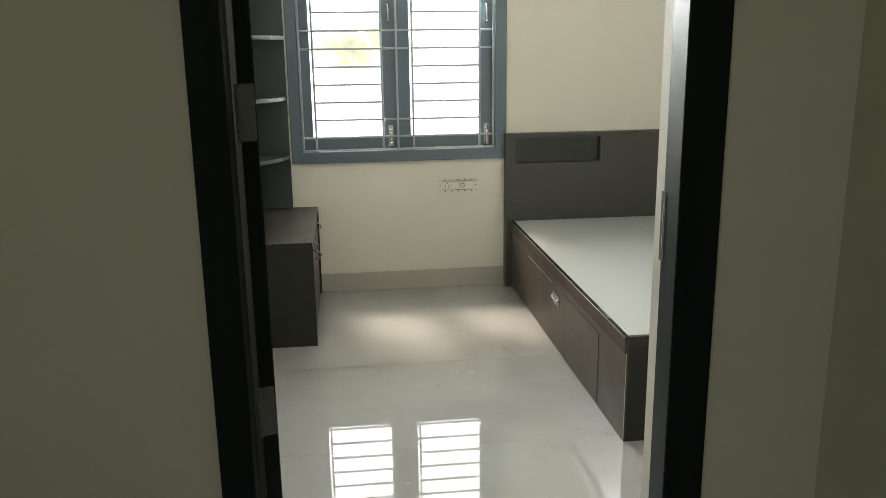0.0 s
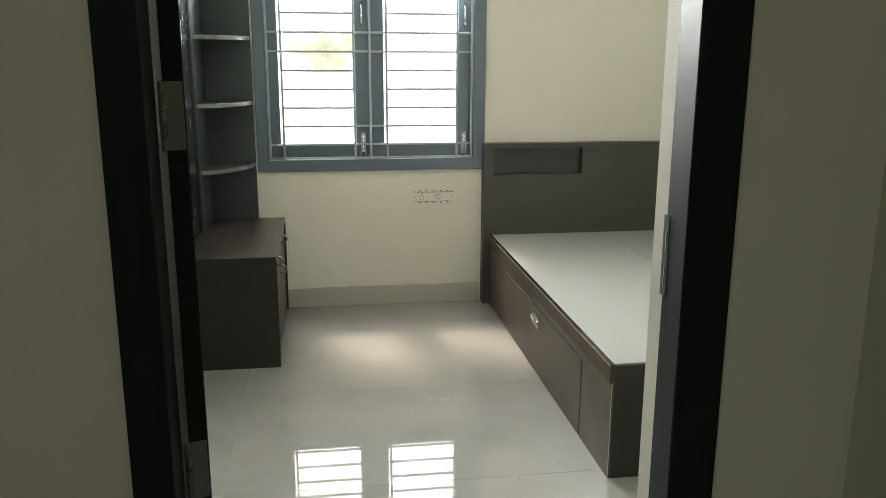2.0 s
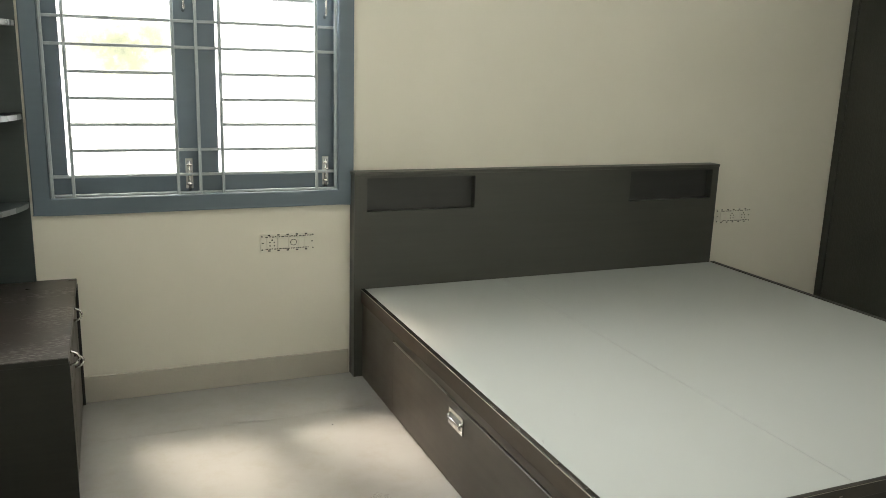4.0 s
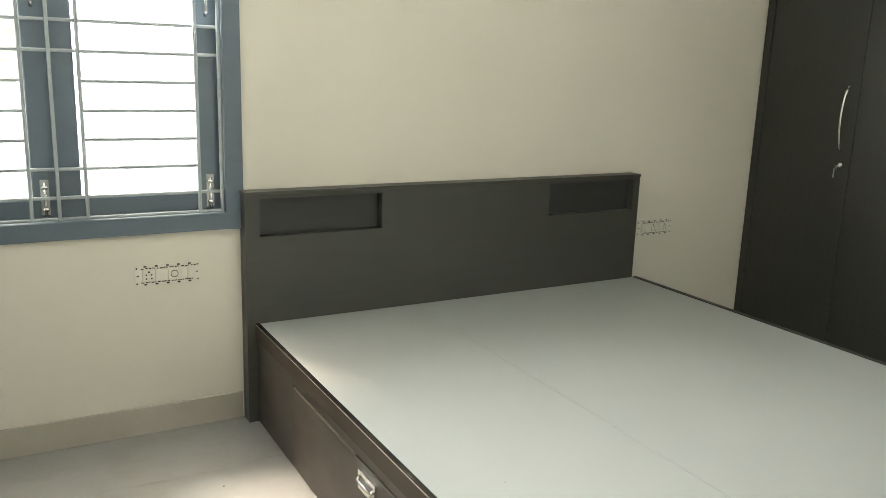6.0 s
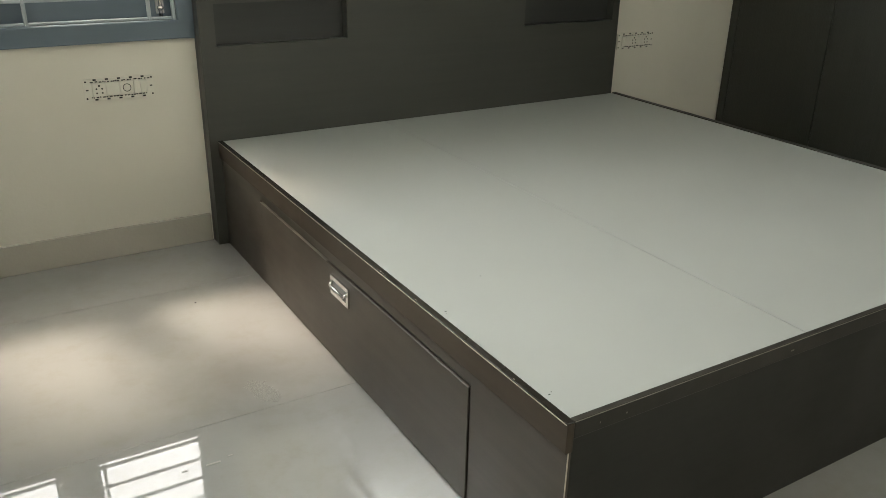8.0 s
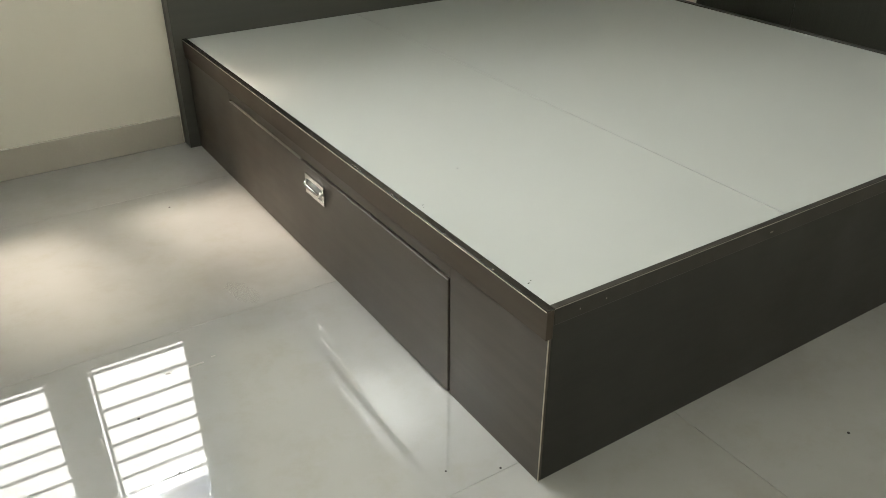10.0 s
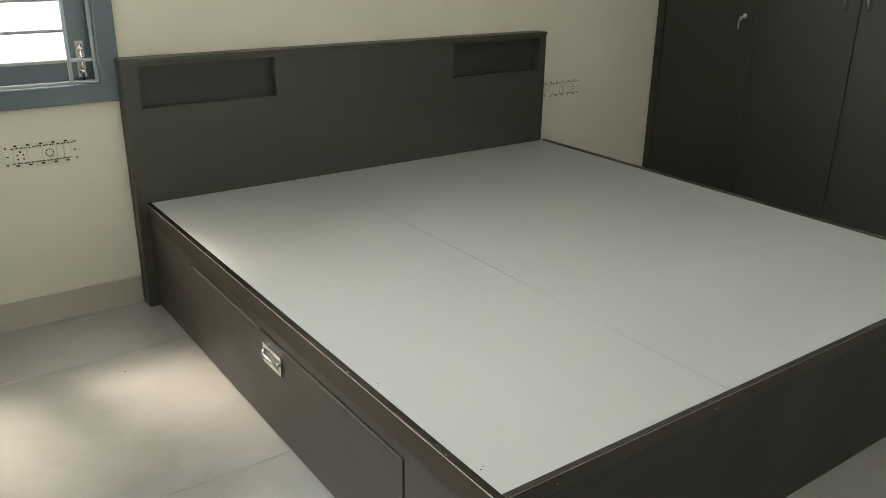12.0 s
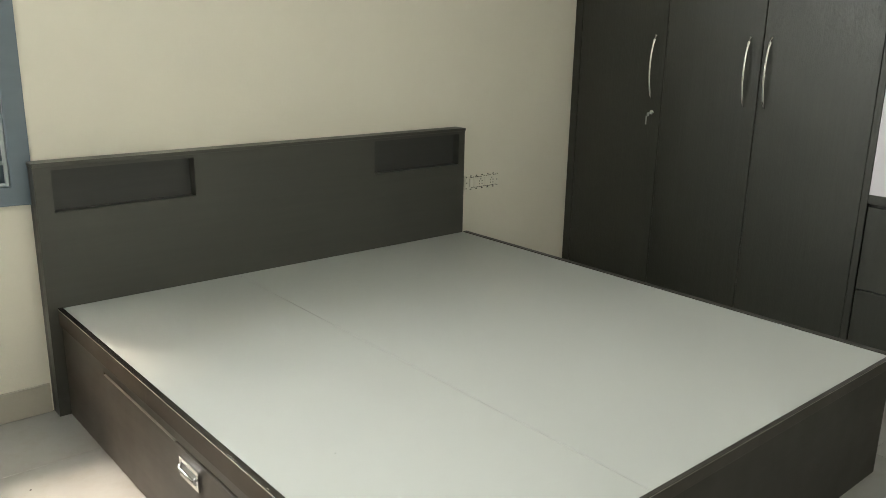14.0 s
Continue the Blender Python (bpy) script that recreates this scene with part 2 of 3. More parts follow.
def thing(name, at=(0, 0, 0), rz=0.0, label="", category="", group="", kind=""):
    ob = new(name)
    ob.matrix_world = pose(*at, 0, 0, rz)
    ob.empty_display_size = 0.1
    WM[ob.name] = pose(*at, 0, 0, rz)
    return tagged(ob, label, category, group, kind)


def part(name, bm, material, parent=None, label="", smooth=False, local=False):
    """Links a bmesh as one mesh object. Its points are in the world unless local."""
    me = bpy.data.meshes.new(name)
    bmesh.ops.recalc_face_normals(bm, faces=bm.faces)
    if parent is not None and not local:
        bm.transform(WM[parent.name].inverted())
    for f in bm.faces:
        f.smooth = smooth
    bm.to_mesh(me)
    bm.free()
    me.materials.append(material)
    ob = new(name, me)
    if parent is not None:
        ob.parent = parent
        WM[ob.name] = WM[parent.name]
    else:
        WM[ob.name] = Matrix()
    return tagged(ob, label)


def box(x0, x1, y0, y1, z0, z1, bevel=0.0, seg=1, bm=None):
    bm = bm or bmesh.new()
    c = ((x0 + x1) / 2, (y0 + y1) / 2, (z0 + z1) / 2)
    r = bmesh.ops.create_cube(bm, size=1, matrix=Matrix.Translation(c) @ Matrix.Diagonal((abs(x1 - x0), abs(y1 - y0), abs(z1 - z0), 1)))
    if bevel:
        es = list({e for v in r["verts"] for e in v.link_edges})
        bmesh.ops.bevel(bm, geom=es, offset=bevel, segments=seg, profile=0.5, affect="EDGES")
    return bm


def tube(points, radius, sides=10, bm=None, closed=False):
    """A round bar swept along points."""
    bm = bm or bmesh.new()
    pts = [Vector(p) for p in points]
    rings = []
    n = len(pts)
    for i, p in enumerate(pts):
        a = pts[(i - 1) % n] if (closed or i) else p
        b = pts[(i + 1) % n] if (closed or i < n - 1) else p
        d = (b - a).normalized()
        up = Vector((0, 0, 1)) if abs(d.z) < 0.9 else Vector((1, 0, 0))
        u = d.cross(up).normalized()
        v = d.cross(u)
        rings.append([bm.verts.new(p + radius * (math.cos(2 * math.pi * k / sides) * u + math.sin(2 * math.pi * k / sides) * v)) for k in range(sides)])
    for i in range(n if closed else n - 1):
        r0, r1 = rings[i], rings[(i + 1) % n]
        for k in range(sides):
            bm.faces.new((r0[k], r0[(k + 1) % sides], r1[(k + 1) % sides], r1[k]))
    if not closed:
        bm.faces.new(rings[0])
        bm.faces.new(rings[-1][::-1])
    return bm


def disc(c, axis, radius, depth, sides=20, bm=None, bevel=0.0):
    """A short cylinder along an axis, centred at c."""
    bm = bm or bmesh.new()
    turn = {"x": Matrix.Rotation(radians(90), 4, "Y"), "y": Matrix.Rotation(radians(90), 4, "X"), "z": Matrix()}[axis]
    r = bmesh.ops.create_cone(bm, cap_ends=True, segments=sides, radius1=radius, radius2=radius, depth=depth, matrix=Matrix.Translation(c) @ turn)
    if bevel:
        es = [e for e in {e for v in r["verts"] for e in v.link_edges} if len(e.link_faces) == 2 and e.calc_face_angle(0) > 1.0]
        bmesh.ops.bevel(bm, geom=es, offset=bevel, segments=2, profile=0.5, affect="EDGES")
    return bm


def pierced(us, vs, holes, d0, d1, axis):
    """A slab with rectangular holes: us and vs are its cuts, holes the (i, j) cells left open, d0 to d1 its depth along the axis ('x' or 'y')."""
    bm = bmesh.new()
    nu, nv = len(us) - 1, len(vs) - 1

    def p(u, v, d):
        return bm.verts.new((u, d, v) if axis == "y" else (d, u, v))

    def solid(i, j):
        return 0 <= i < nu and 0 <= j < nv and (i, j) not in holes

    for i in range(nu):
        for j in range(nv):
            if not solid(i, j):
                continue
            u0, u1, v0, v1 = us[i], us[i + 1], vs[j], vs[j + 1]
            for d in (d0, d1):
                bm.faces.new((p(u0, v0, d), p(u1, v0, d), p(u1, v1, d), p(u0, v1, d)))
            for (a, b), (k, l) in [(((u0, v0), (u1, v0)), (i, j - 1)), (((u0, v1), (u1, v1)), (i, j + 1)), (((u0, v0), (u0, v1)), (i - 1, j)), (((u1, v0), (u1, v1)), (i + 1, j))]:
                if not solid(k, l):
                    bm.faces.new((p(*a, d0), p(*b, d0), p(*b, d1), p(*a, d1)))
    bmesh.ops.remove_doubles(bm, verts=bm.verts, dist=1e-5)
    return bm


# ---- the large structure ----
X_W, X_E, Y_S, H = -1.575, 3.26, -2.98, 2.85          # the room's inner faces and height
Y_C = -3.24                                         # the corridor's face of the door wall
WX0, WX1, WZ0, WZ1 = -1.258, -0.044, 0.757, 2.09      # the window's outer frame
DX0, DX1, DH = -1.203, -0.281, 2.10                  # the door frame's outer edges


def setting(name, bm, material, label):
    return tagged(part(name, bm, material), label, "", "", "structure")


o = 0.03
setting("wall_north", pierced([X_W - 0.2, WX0 + o, WX1 - o, X_E + 0.2], [0, WZ0 + o, WZ1 - o, H], {(1, 1)}, 0.0, 0.23, "y"), WALL, "cream painted wall with a barred window")
setting("wall_west", box(X_W - 0.2, X_W, Y_S, 0, 0, H), WALL, "cream painted plaster wall beside the dresser")
setting("wall_east", box(X_E, X_E + 0.2, Y_S, 0, 0, H), WALL, "cream painted wall behind the wardrobe")
Y_R = -3.151                                        # the wall's rebate behind the door frame
bm = box(-2.6, -1.285, Y_C, Y_S, 0, H)
box(-1.285, DX0 + 0.02, Y_C, Y_R, 0, H, bm=bm)
box(-0.298, X_E + 0.2, Y_C, Y_S, 0, H, bm=bm)
box(-1.285, -0.298, Y_R + 0.001, Y_S, DH + 0.02, H, bm=bm)
box(DX0 + 0.021, -0.299, Y_C, Y_R, DH - 0.02, H, bm=bm)
setting("wall_south", bm, WALL, "cream painted wall with a framed doorway")
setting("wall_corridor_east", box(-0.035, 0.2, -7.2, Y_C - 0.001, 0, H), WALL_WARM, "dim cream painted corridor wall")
# this wall's opening is invented, out of view, to hold the fill lamp
setting("wall_corridor_west", pierced([-7.2, -6.75, -5.45, Y_C - 0.001], [0, 1.1, 2.3, H], {(1, 1)}, -2.6, -2.4, "x"), WALL_WARM, "cream corridor wall with an added opening for the fill lamp")
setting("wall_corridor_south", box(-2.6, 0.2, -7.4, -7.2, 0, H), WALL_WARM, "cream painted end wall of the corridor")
setting("ceiling", box(-2.7, X_E + 0.2, -7.4, 0.23, H, H + 0.12), CEIL, "white painted ceiling")

# skirting of floor tile cut low along the walls
SK = 0.108
setting("baseboard", box(-1.150, -0.058, -0.010, -0.0005, 0.0, SK, 0.002), SKIRT, "beige tile skirting under the window")
setting("baseboard", box(1.87, 2.64, -0.010, -0.0005, 0.0, SK, 0.002), SKIRT, "beige tile skirting behind the bed")
setting("baseboard", box(X_W + 0.0005, X_W + 0.010, Y_S, -0.900, 0.0, SK, 0.002), SKIRT, "beige tile skirting along the bare wall")
setting("baseboard", box(-0.294, 2.5, Y_S + 0.0005, Y_S + 0.010, 0.0, SK, 0.002), SKIRT, "beige tile skirting along the door wall")
setting("baseboard", box(-2.4, DX0 - 0.002, Y_C - 0.010, Y_C - 0.0005, 0.0, SK, 0.002), SKIRT, "beige tile skirting in the corridor")
setting("baseboard", box(-0.045, -0.0355, -7.1, Y_C - 0.012, 0.0, SK, 0.002), SKIRT, "beige tile skirting along the corridor wall")

# outside
setting("backdrop", box(-7, 6, 2.6, 2.62, -2.0, 4.1), SKYGLOW, "overexposed bright haze with sunlit foliage")
setting("ground", box(-60, 60, 0.23, 90, -1.2, -1.0), GROUT, "pale ground outside the window")

# ---- window ----
win = thing("window_1", (-0.65, 0.0, WZ0), 0, "slate-blue wooden window with steel safety grille", "window", "", "structure")
FW = 0.062
bm = pierced([WX0, WX0 + FW, WX1 - FW, WX1], [WZ0, WZ0 + FW, WZ1 - FW, WZ1], {(1, 1)}, -0.012, 0.085, "y")
bmesh.ops.bevel(bm, geom=[e for e in bm.edges if len(e.link_faces) == 2 and e.calc_face_angle(0) > 1], offset=0.004, segments=2, profile=0.5, affect="EDGES")
part("window_frame", bm, FRAME_PAINT, win)
XM = -0.656
for i, (a, b) in enumerate(((WX0 + FW + 0.002, XM - 0.001), (XM + 0.001, WX1 - FW - 0.002))):
    sl, sr, sb = (0.059, 0.077, 0.072) if i == 0 else (0.072, 0.073, 0.072)
    z0, z1 = WZ0 + FW + 0.002, WZ1 - FW - 0.002
    bm = pierced([a, a + sl, b - sr, b], [z0, z0 + sb, z1 - 0.08, z1], {(1, 1)}, 0.045, 0.080, "y")
    bmesh.ops.bevel(bm, geom=[e for e in bm.edges if len(e.link_faces) == 2 and e.calc_face_angle(0) > 1], offset=0.003, segments=1, profile=0.5, affect="EDGES")
    sh = part("shutter", bm, FRAME_PAINT, win)
    g = part("pane", box(a + sl - 0.006, b - sr + 0.006, 0.060, 0.064, z0 + sb - 0.006, z1 - 0.074), GLASS, sh, "clear glass pane")
    g.visible_shadow = False
    hx = b - 0.040
    part("pull_handle", tube([(hx, 0.045, 1.625), (hx, 0.022, 1.612), (hx, 0.018, 1.57), (hx, 0.022, 1.528), (hx, 0.045, 1.515)], 0.006, 8), CHROME, sh, "small chrome pull handle", True)
    part("tower_bolt", box(hx - 0.014, hx + 0.014, 0.040, 0.0445, 0.835, 0.955, 0.002), STEEL, sh, "steel tower bolt")
    bm = tube([(hx, 0.033, 0.80), (hx, 0.033, 0.945)], 0.0055, 8)
    tube([(hx, 0.033, 0.905), (hx + 0.004, 0.012, 0.905)], 0.004, 8, bm)
    for zc in (0.855, 0.93):
        box(hx - 0.010, hx + 0.010, 0.0265, 0.0398, zc - 0.006, zc + 0.006, 0.002, bm=bm)
    part("bolt_rod", bm, CHROME, sh, "steel bolt rod with knob", True)
# grille in front of the shutters
GY = 0.012
bars_v = [(-1.190, 0.808), (-1.117, 0.808), (-0.742, 0.808), (-0.658, 0.808), (-0.570, 0.808), (-0.192, 0.808), (-0.112, 0.808)]
for x, zb in bars_v:
    part("grille_upright", box(x - 0.006, x + 0.006, GY - 0.006, GY + 0.006, zb, WZ1 - FW + 0.002, 0.002), GRILLE, win)
zs = [0.894 + 0.0970 * k for k in range(12)]
for k, z in enumerate(zs):
    if z > WZ1 - FW:
        continue
    full = k in (0, 5, 6, 10)
    spans = [(-1.190, -0.112)] if full else [(-1.117, -0.742), (-0.570, -0.192)]
    if k == 1:
        spans.append((-0.742, -0.570))
    for a, b in spans:
        part("grille_bar", box(a, b, GY + 0.0062, GY + 0.0170, z - 0.0058, z + 0.0058, 0.002), GRILLE, win)
part("grille_sill_bar", box(-1.190, -0.112, GY - 0.004, GY + 0.010, 0.8190, 0.8285, 0.002), GRILLE, win)

# ---- door and its frame ----
dfr = thing("door_frame_1", (-0.71, Y_C, 0), 0, "black-green enamelled wooden door frame", "door frame", "", "structure")
FYA, FYB = -3.252, -3.152
bm = box(DX0, -1.142, FYA, -3.173, 0, DH, 0.003, 2)
box(DX0, -1.166, -3.1735, FYB, 0, DH, bm=bm)
part("jamb", bm, DOOR_PAINT, dfr)
bm = box(-0.351, DX1, FYA, FYB, 0, DH, 0.004, 2)
for v in bm.verts:                                    # the reveal opens slightly towards the room
    if v.co.x < -0.32:
        v.co.x += 0.10 * (v.co.y - FYB)
jr = part("jamb", bm, DOOR_PAINT, dfr)
part("head", box(-1.1415, -0.3615, FYA, FYB, DH - 0.07, DH, 0.004, 2), DOOR_PAINT, dfr)
bm = pierced([-3.174, -3.170, -3.160, -3.154], [0.971, 0.989, 1.021, 1.046, 1.081, 1.106], {(1, 1), (1, 3)}, -0.3555, -0.3542, "x")
part("strike_plate", bm, STRIKE_STEEL, jr, "steel strike plate")

PH = (-1.104, -3.155)                                # the leaf's hinge corner
door = thing("door_1", (PH[0], PH[1], 0), 17.7, "black-green wooden door standing open into the room", "door", "", "structure")
LW, LT = 0.82, 0.030
leaf = part("leaf", box(-LT, 0, 0, LW, 0.008, DH - 0.075, 0.002), DOOR_PAINT, door, "", False, True)
for zc in (1.271, 0.706, 1.80):
    hg = part("hinge", box(-LT + 0.002, -0.003, -0.0022, -0.0002, zc - 0.05, zc + 0.05, 0.0008), HINGE_STEEL, door, "dull steel butt hinge", False, True)
    bm = bmesh.new()
    for k, (sx, sz) in enumerate(((-0.010, 0.038), (-0.016, 0.013), (-0.008, -0.013), (-0.014, -0.038))):
        disc((sx, -0.0026, zc + sz), "y", 0.0042, 0.0012, 12, bm)
    part("screw", bm, DARK_STEEL, hg, "", False, True)
    bm = bmesh.new()
    for k in range(5):
        z = zc - 0.04 + 0.02 * k
        disc((-LT - 0.003, -0.003, z), "z", 0.005, 0.0194, 12, bm)
    part("knuckle", bm, DARK_STEEL, hg, "", True, True)
hy = LW - 0.045
pl = part("handle_plate", box(0.0003, 0.007, hy - 0.02, hy + 0.02, 0.900, 1.110, 0.003, 2), DARK_STEEL, door, "dark steel lock plate", False, True)
bm = tube([(0.006, hy, 1.040), (0.034, hy, 1.042), (0.044, hy - 0.004, 1.044), (0.048, hy - 0.02, 1.045), (0.048, hy - 0.05, 1.044), (0.048, hy - 0.07, 1.040), (0.047, hy - 0.08, 1.031)], 0.0085, 12)
part("lever_handle", bm, CHROME, door, "curved chrome lever handle", True, True)
bm = disc((0.0072, hy, 0.960), "x", 0.009, 0.004, 16)
part("keyhole", bm, CHROME, pl, "", False, True)

# ---- bed ----
BZ = 0.3955
BX = 1.840                                          # the far edge of the deck
bed = thing("bed", (0.9, -1.0, 0), 0, "dark laminate king bed with bare off-white deck", "bed")

YF = -2.045
SEAM = 0.649
bm = box(-0.0035, SEAM - 0.0010, YF + 0.001, -0.072, BZ - 0.018, BZ)
for v in bm.verts:
    if v.co.x > 0.3 and v.co.y < -1:
        v.co.x -= 0.03
part("deck_board", bm, DECK, bed, "off-white laminated board")
bm = box(SEAM + 0.0010, BX - 0.001, YF + 0.001, -0.072, BZ - 0.018, BZ)
for v in bm.verts:
    if v.co.x < 0.9 and v.co.y < -1:
        v.co.x -= 0.03
part("deck_board", bm, DECK, bed, "off-white laminated board")
# left side: top rail, fixed panels and a drawer front, coloured as sunlit
part("side_rail", box(-0.0215, -0.006, YF - 0.0145, -0.0715, 0.336, 0.3958, 0.0012, 2), SIDE_RAIL, bed, "brown edge-banded top rail")
XS = -0.013
part("edge_strip", box(-0.0222, -0.0062, YF - 0.0146, -0.0720, 0.3960, 0.3990, 0.0013, 3), GLOSS_EDGE, bed, "dark edge strip on the rail")
part("side_panel", box(XS, -0.006, -0.477, -0.0715, 0, 0.3355), DRAWER_WOOD, bed)
part("side_panel", box(XS, -0.006, YF - 0.0115, -1.7485, 0, 0.3355), DRAWER_WOOD, bed)
part("side_panel", box(XS, -0.006, -1.748, -0.4775, 0.3005, 0.3355), DRAWER_WOOD, bed)
dw = part("drawer_front", box(XS - 0.002, -0.0065, -1.7435, -0.482, 0.004, 0.293, 0.0015), DRAWER_WOOD, bed, "wide dark laminate drawer front")
# highlight on the drawer's top edge, drawn as a strip where it shines
part("edge_band", box(XS - 0.0028, -0.0070, -1.02, -0.4825, 0.2933, 0.2946), PALE_EDGE, dw, "painted highlight along the drawer's upper edge")
# thin pale strip that paints the highlight on the rail's outer edge
part("pale_edge_line", box(-0.0228, -0.0216, YF - 0.012, -0.080, 0.3942, 0.3957), RAW_GLINT_EDGE, bed, "pale line along the rail's edge")
hx = XS - 0.002
hp = part("handle", pierced([-1.168, -1.158, -1.066, -1.056], [0.214, 0.225, 0.259, 0.270], {(1, 1)}, hx - 0.006, hx - 0.0002, "x"), CHROME, dw, "chrome chest handle")
bm = box(hx - 0.004, hx - 0.0002, -1.1585, -1.0655, 0.2245, 0.2595)
part("handle_recess", bm, STEEL, dw, "steel recessed handle cup")
part("handle_bail", tube([(hx - 0.006, -1.157, 0.252), (hx - 0.012, -1.157, 0.244), (hx - 0.012, -1.151, 0.240), (hx - 0.012, -1.073, 0.240), (hx - 0.012, -1.067, 0.244), (hx - 0.006, -1.067, 0.252)], 0.0050, 8), CHROME, dw, "chrome bail", True)
# foot and far side, in laminate without the left side's painted sunlight
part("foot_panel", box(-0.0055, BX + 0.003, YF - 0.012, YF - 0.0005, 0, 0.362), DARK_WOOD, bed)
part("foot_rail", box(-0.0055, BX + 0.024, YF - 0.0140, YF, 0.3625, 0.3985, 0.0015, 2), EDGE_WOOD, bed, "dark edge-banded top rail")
part("pale_edge_line", box(-0.0055, BX + 0.022, YF - 0.0150, YF - 0.0141, 0.3968, 0.3981), PALE_EDGE, bed, "pale line along the rail's edge")
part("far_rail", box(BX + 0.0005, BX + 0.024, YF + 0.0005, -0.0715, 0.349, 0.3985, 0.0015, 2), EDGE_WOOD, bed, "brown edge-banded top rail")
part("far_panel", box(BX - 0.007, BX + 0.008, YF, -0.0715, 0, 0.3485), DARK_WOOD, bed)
part("corner_edge", box(XS - 0.0012, XS + 0.0006, YF - 0.0132, YF - 0.0114, 0.001, 0.3355), RAW_GLINT_EDGE, bed, "thin pale raw corner edge")
# knocks and scuffs
PALE_CHIP = make_paint("bare_board_chip", (0.15, 0.135, 0.11), (0.22, 0.20, 0.17), 0.7)
rnd = random.Random(7)


def flake(x, y, z, lx, ly, lz=0.0006):
    """A small ragged flake lying at x, y, z."""
    bm = bmesh.new()
    n = 9
    ring = []
    for k in range(n):
        a = 2 * math.pi * k / n
        r = 0.6 + 0.4 * rnd.random()
        ring.append((x + 0.5 * lx * r * math.cos(a), y + 0.5 * ly * r * math.sin(a)))
    lo = [bm.verts.new((px, py, z)) for px, py in ring]
    hi = [bm.verts.new((px, py, z + lz)) for px, py in ring]
    bm.faces.new(hi)
    bm.faces.new(lo[::-1])
    for k in range(n):
        bm.faces.new((lo[k], lo[(k + 1) % n], hi[(k + 1) % n], hi[k]))
    return bm


for y, l in ((-1.345, 0.006), (-1.358, 0.009), (-1.372, 0.012), (-1.384, 0.005), (-1.53, 0.012), (-1.90, 0.006)):
    part("edge_chip", flake(-0.0192, y, 0.3989, 0.0035, l), PALE_CHIP, bed, "pale chip in the rail's edge")
for x, w in ((0.113, 0.003), (0.052, 0.002), (0.56, 0.012)):
    part("edge_chip", flake(x, YF - 0.0142, 0.376, w, 0.0016, 0.003), PALE_CHIP, bed, "pale chip in the rail's edge")
for x, y, lx, ly in ((0.010, -1.968, 0.008, 0.003), (0.018, -1.963, 0.003, 0.002), (0.009, -1.613, 0.004, 0.002), (0.013, -1.603, 0.007, 0.002), (0.178, -1.487, 0.004, 0.004)):
    part("scuff_mark", flake(x, y, BZ + 0.0001, lx, ly, 0.0003), SOOT, bed, "small dark scuff mark")
# headboard with two open recesses
HX0, HX1, HZ = -0.052, 1.837, 0.884
bm = pierced([HX0, 0.003, 0.498, 1.314, 1.800, HX1], [0, 0.729, 0.872, HZ], {(1, 1), (3, 1)}, -0.070, -0.031, "y")
hb = part("headboard", bm, DARK_WOOD_X, bed, "dark laminate headboard with two recesses")
part("headboard_back", box(HX0, HX1, -0.0308, -0.001, 0, HZ), NICHE_SHADE_WOOD, hb)
part("headboard_cap", box(HX0 - 0.003, HX1 + 0.003, -0.074, -0.001, HZ + 0.0003, 0.898, 0.002), DARK_WOOD_X, hb, "dark edge-banded cap")

# ---- dressing unit on the bare wall ----
DRX, DRY, DRZ = -1.127, -0.904, 0.508
DRL = -1.529                                        # its back, a little off the wall


drs = thing("dressing_table", (-1.33, -0.46, 0), 0, "dark laminate dressing table with scuffed top", "dressing table")
part("top", box(DRL - 0.002, DRX - 0.002, DRY - 0.002, -0.002, DRZ - 0.018, DRZ, 0.0015), SCRATCHED, drs, "scuffed dusty laminate top")
part("edge_band", box(DRL - 0.002, DRX - 0.002, DRY - 0.0040, DRY - 0.0022, DRZ - 0.0175, DRZ - 0.0012, 0.0006), DARK_WOOD, drs, "dark edge band of the top")
part("side_panel", box(DRL, DRX, DRY, DRY + 0.018, 0, DRZ - 0.0185), DARK_WOOD, drs)
part("side_panel", box(DRL, DRX, -0.030, -0.012, 0, DRZ - 0.0185), DARK_WOOD, drs)
part("body", box(DRL, DRX - 0.028, DRY + 0.0185, -0.0305, 0.002, DRZ - 0.0187), DARK_WOOD, drs)


def ring_pull(y, z, parent):
    x = DRX - 0.010
    pts = [(x + 0.002 + 0.028 * math.sin(math.pi * k / 10), y, z - 0.021 * math.cos(math.pi * k / 10)) for k in range(11)]
    pull = part("ring_pull", tube(pts, 0.0042, 8), CHROME, parent, "chrome half-ring pull", True)
    return pull


for y0, y1, z0, z1, hy_, hz in ((DRY + 0.021, -0.620, 0.358, 0.486, -0.765, 0.456), (DRY + 0.021, -0.620, 0.02, 0.354, None, 0),
                                (-0.616, -0.033, 0.410, 0.486, -0.325, 0.460), (-0.616, -0.033, 0.285, 0.406, -0.470, 0.341), (-0.616, -0.033, 0.02, 0.281, None, 0)):
    fr = part("drawer_front", box(DRX - 0.0275, DRX - 0.010, y0, y1, z0, z1, 0.0015), DRAWER_WOOD, drs, "brown laminate drawer front")
    if hy_:
        ring_pull(hy_, hz, fr)

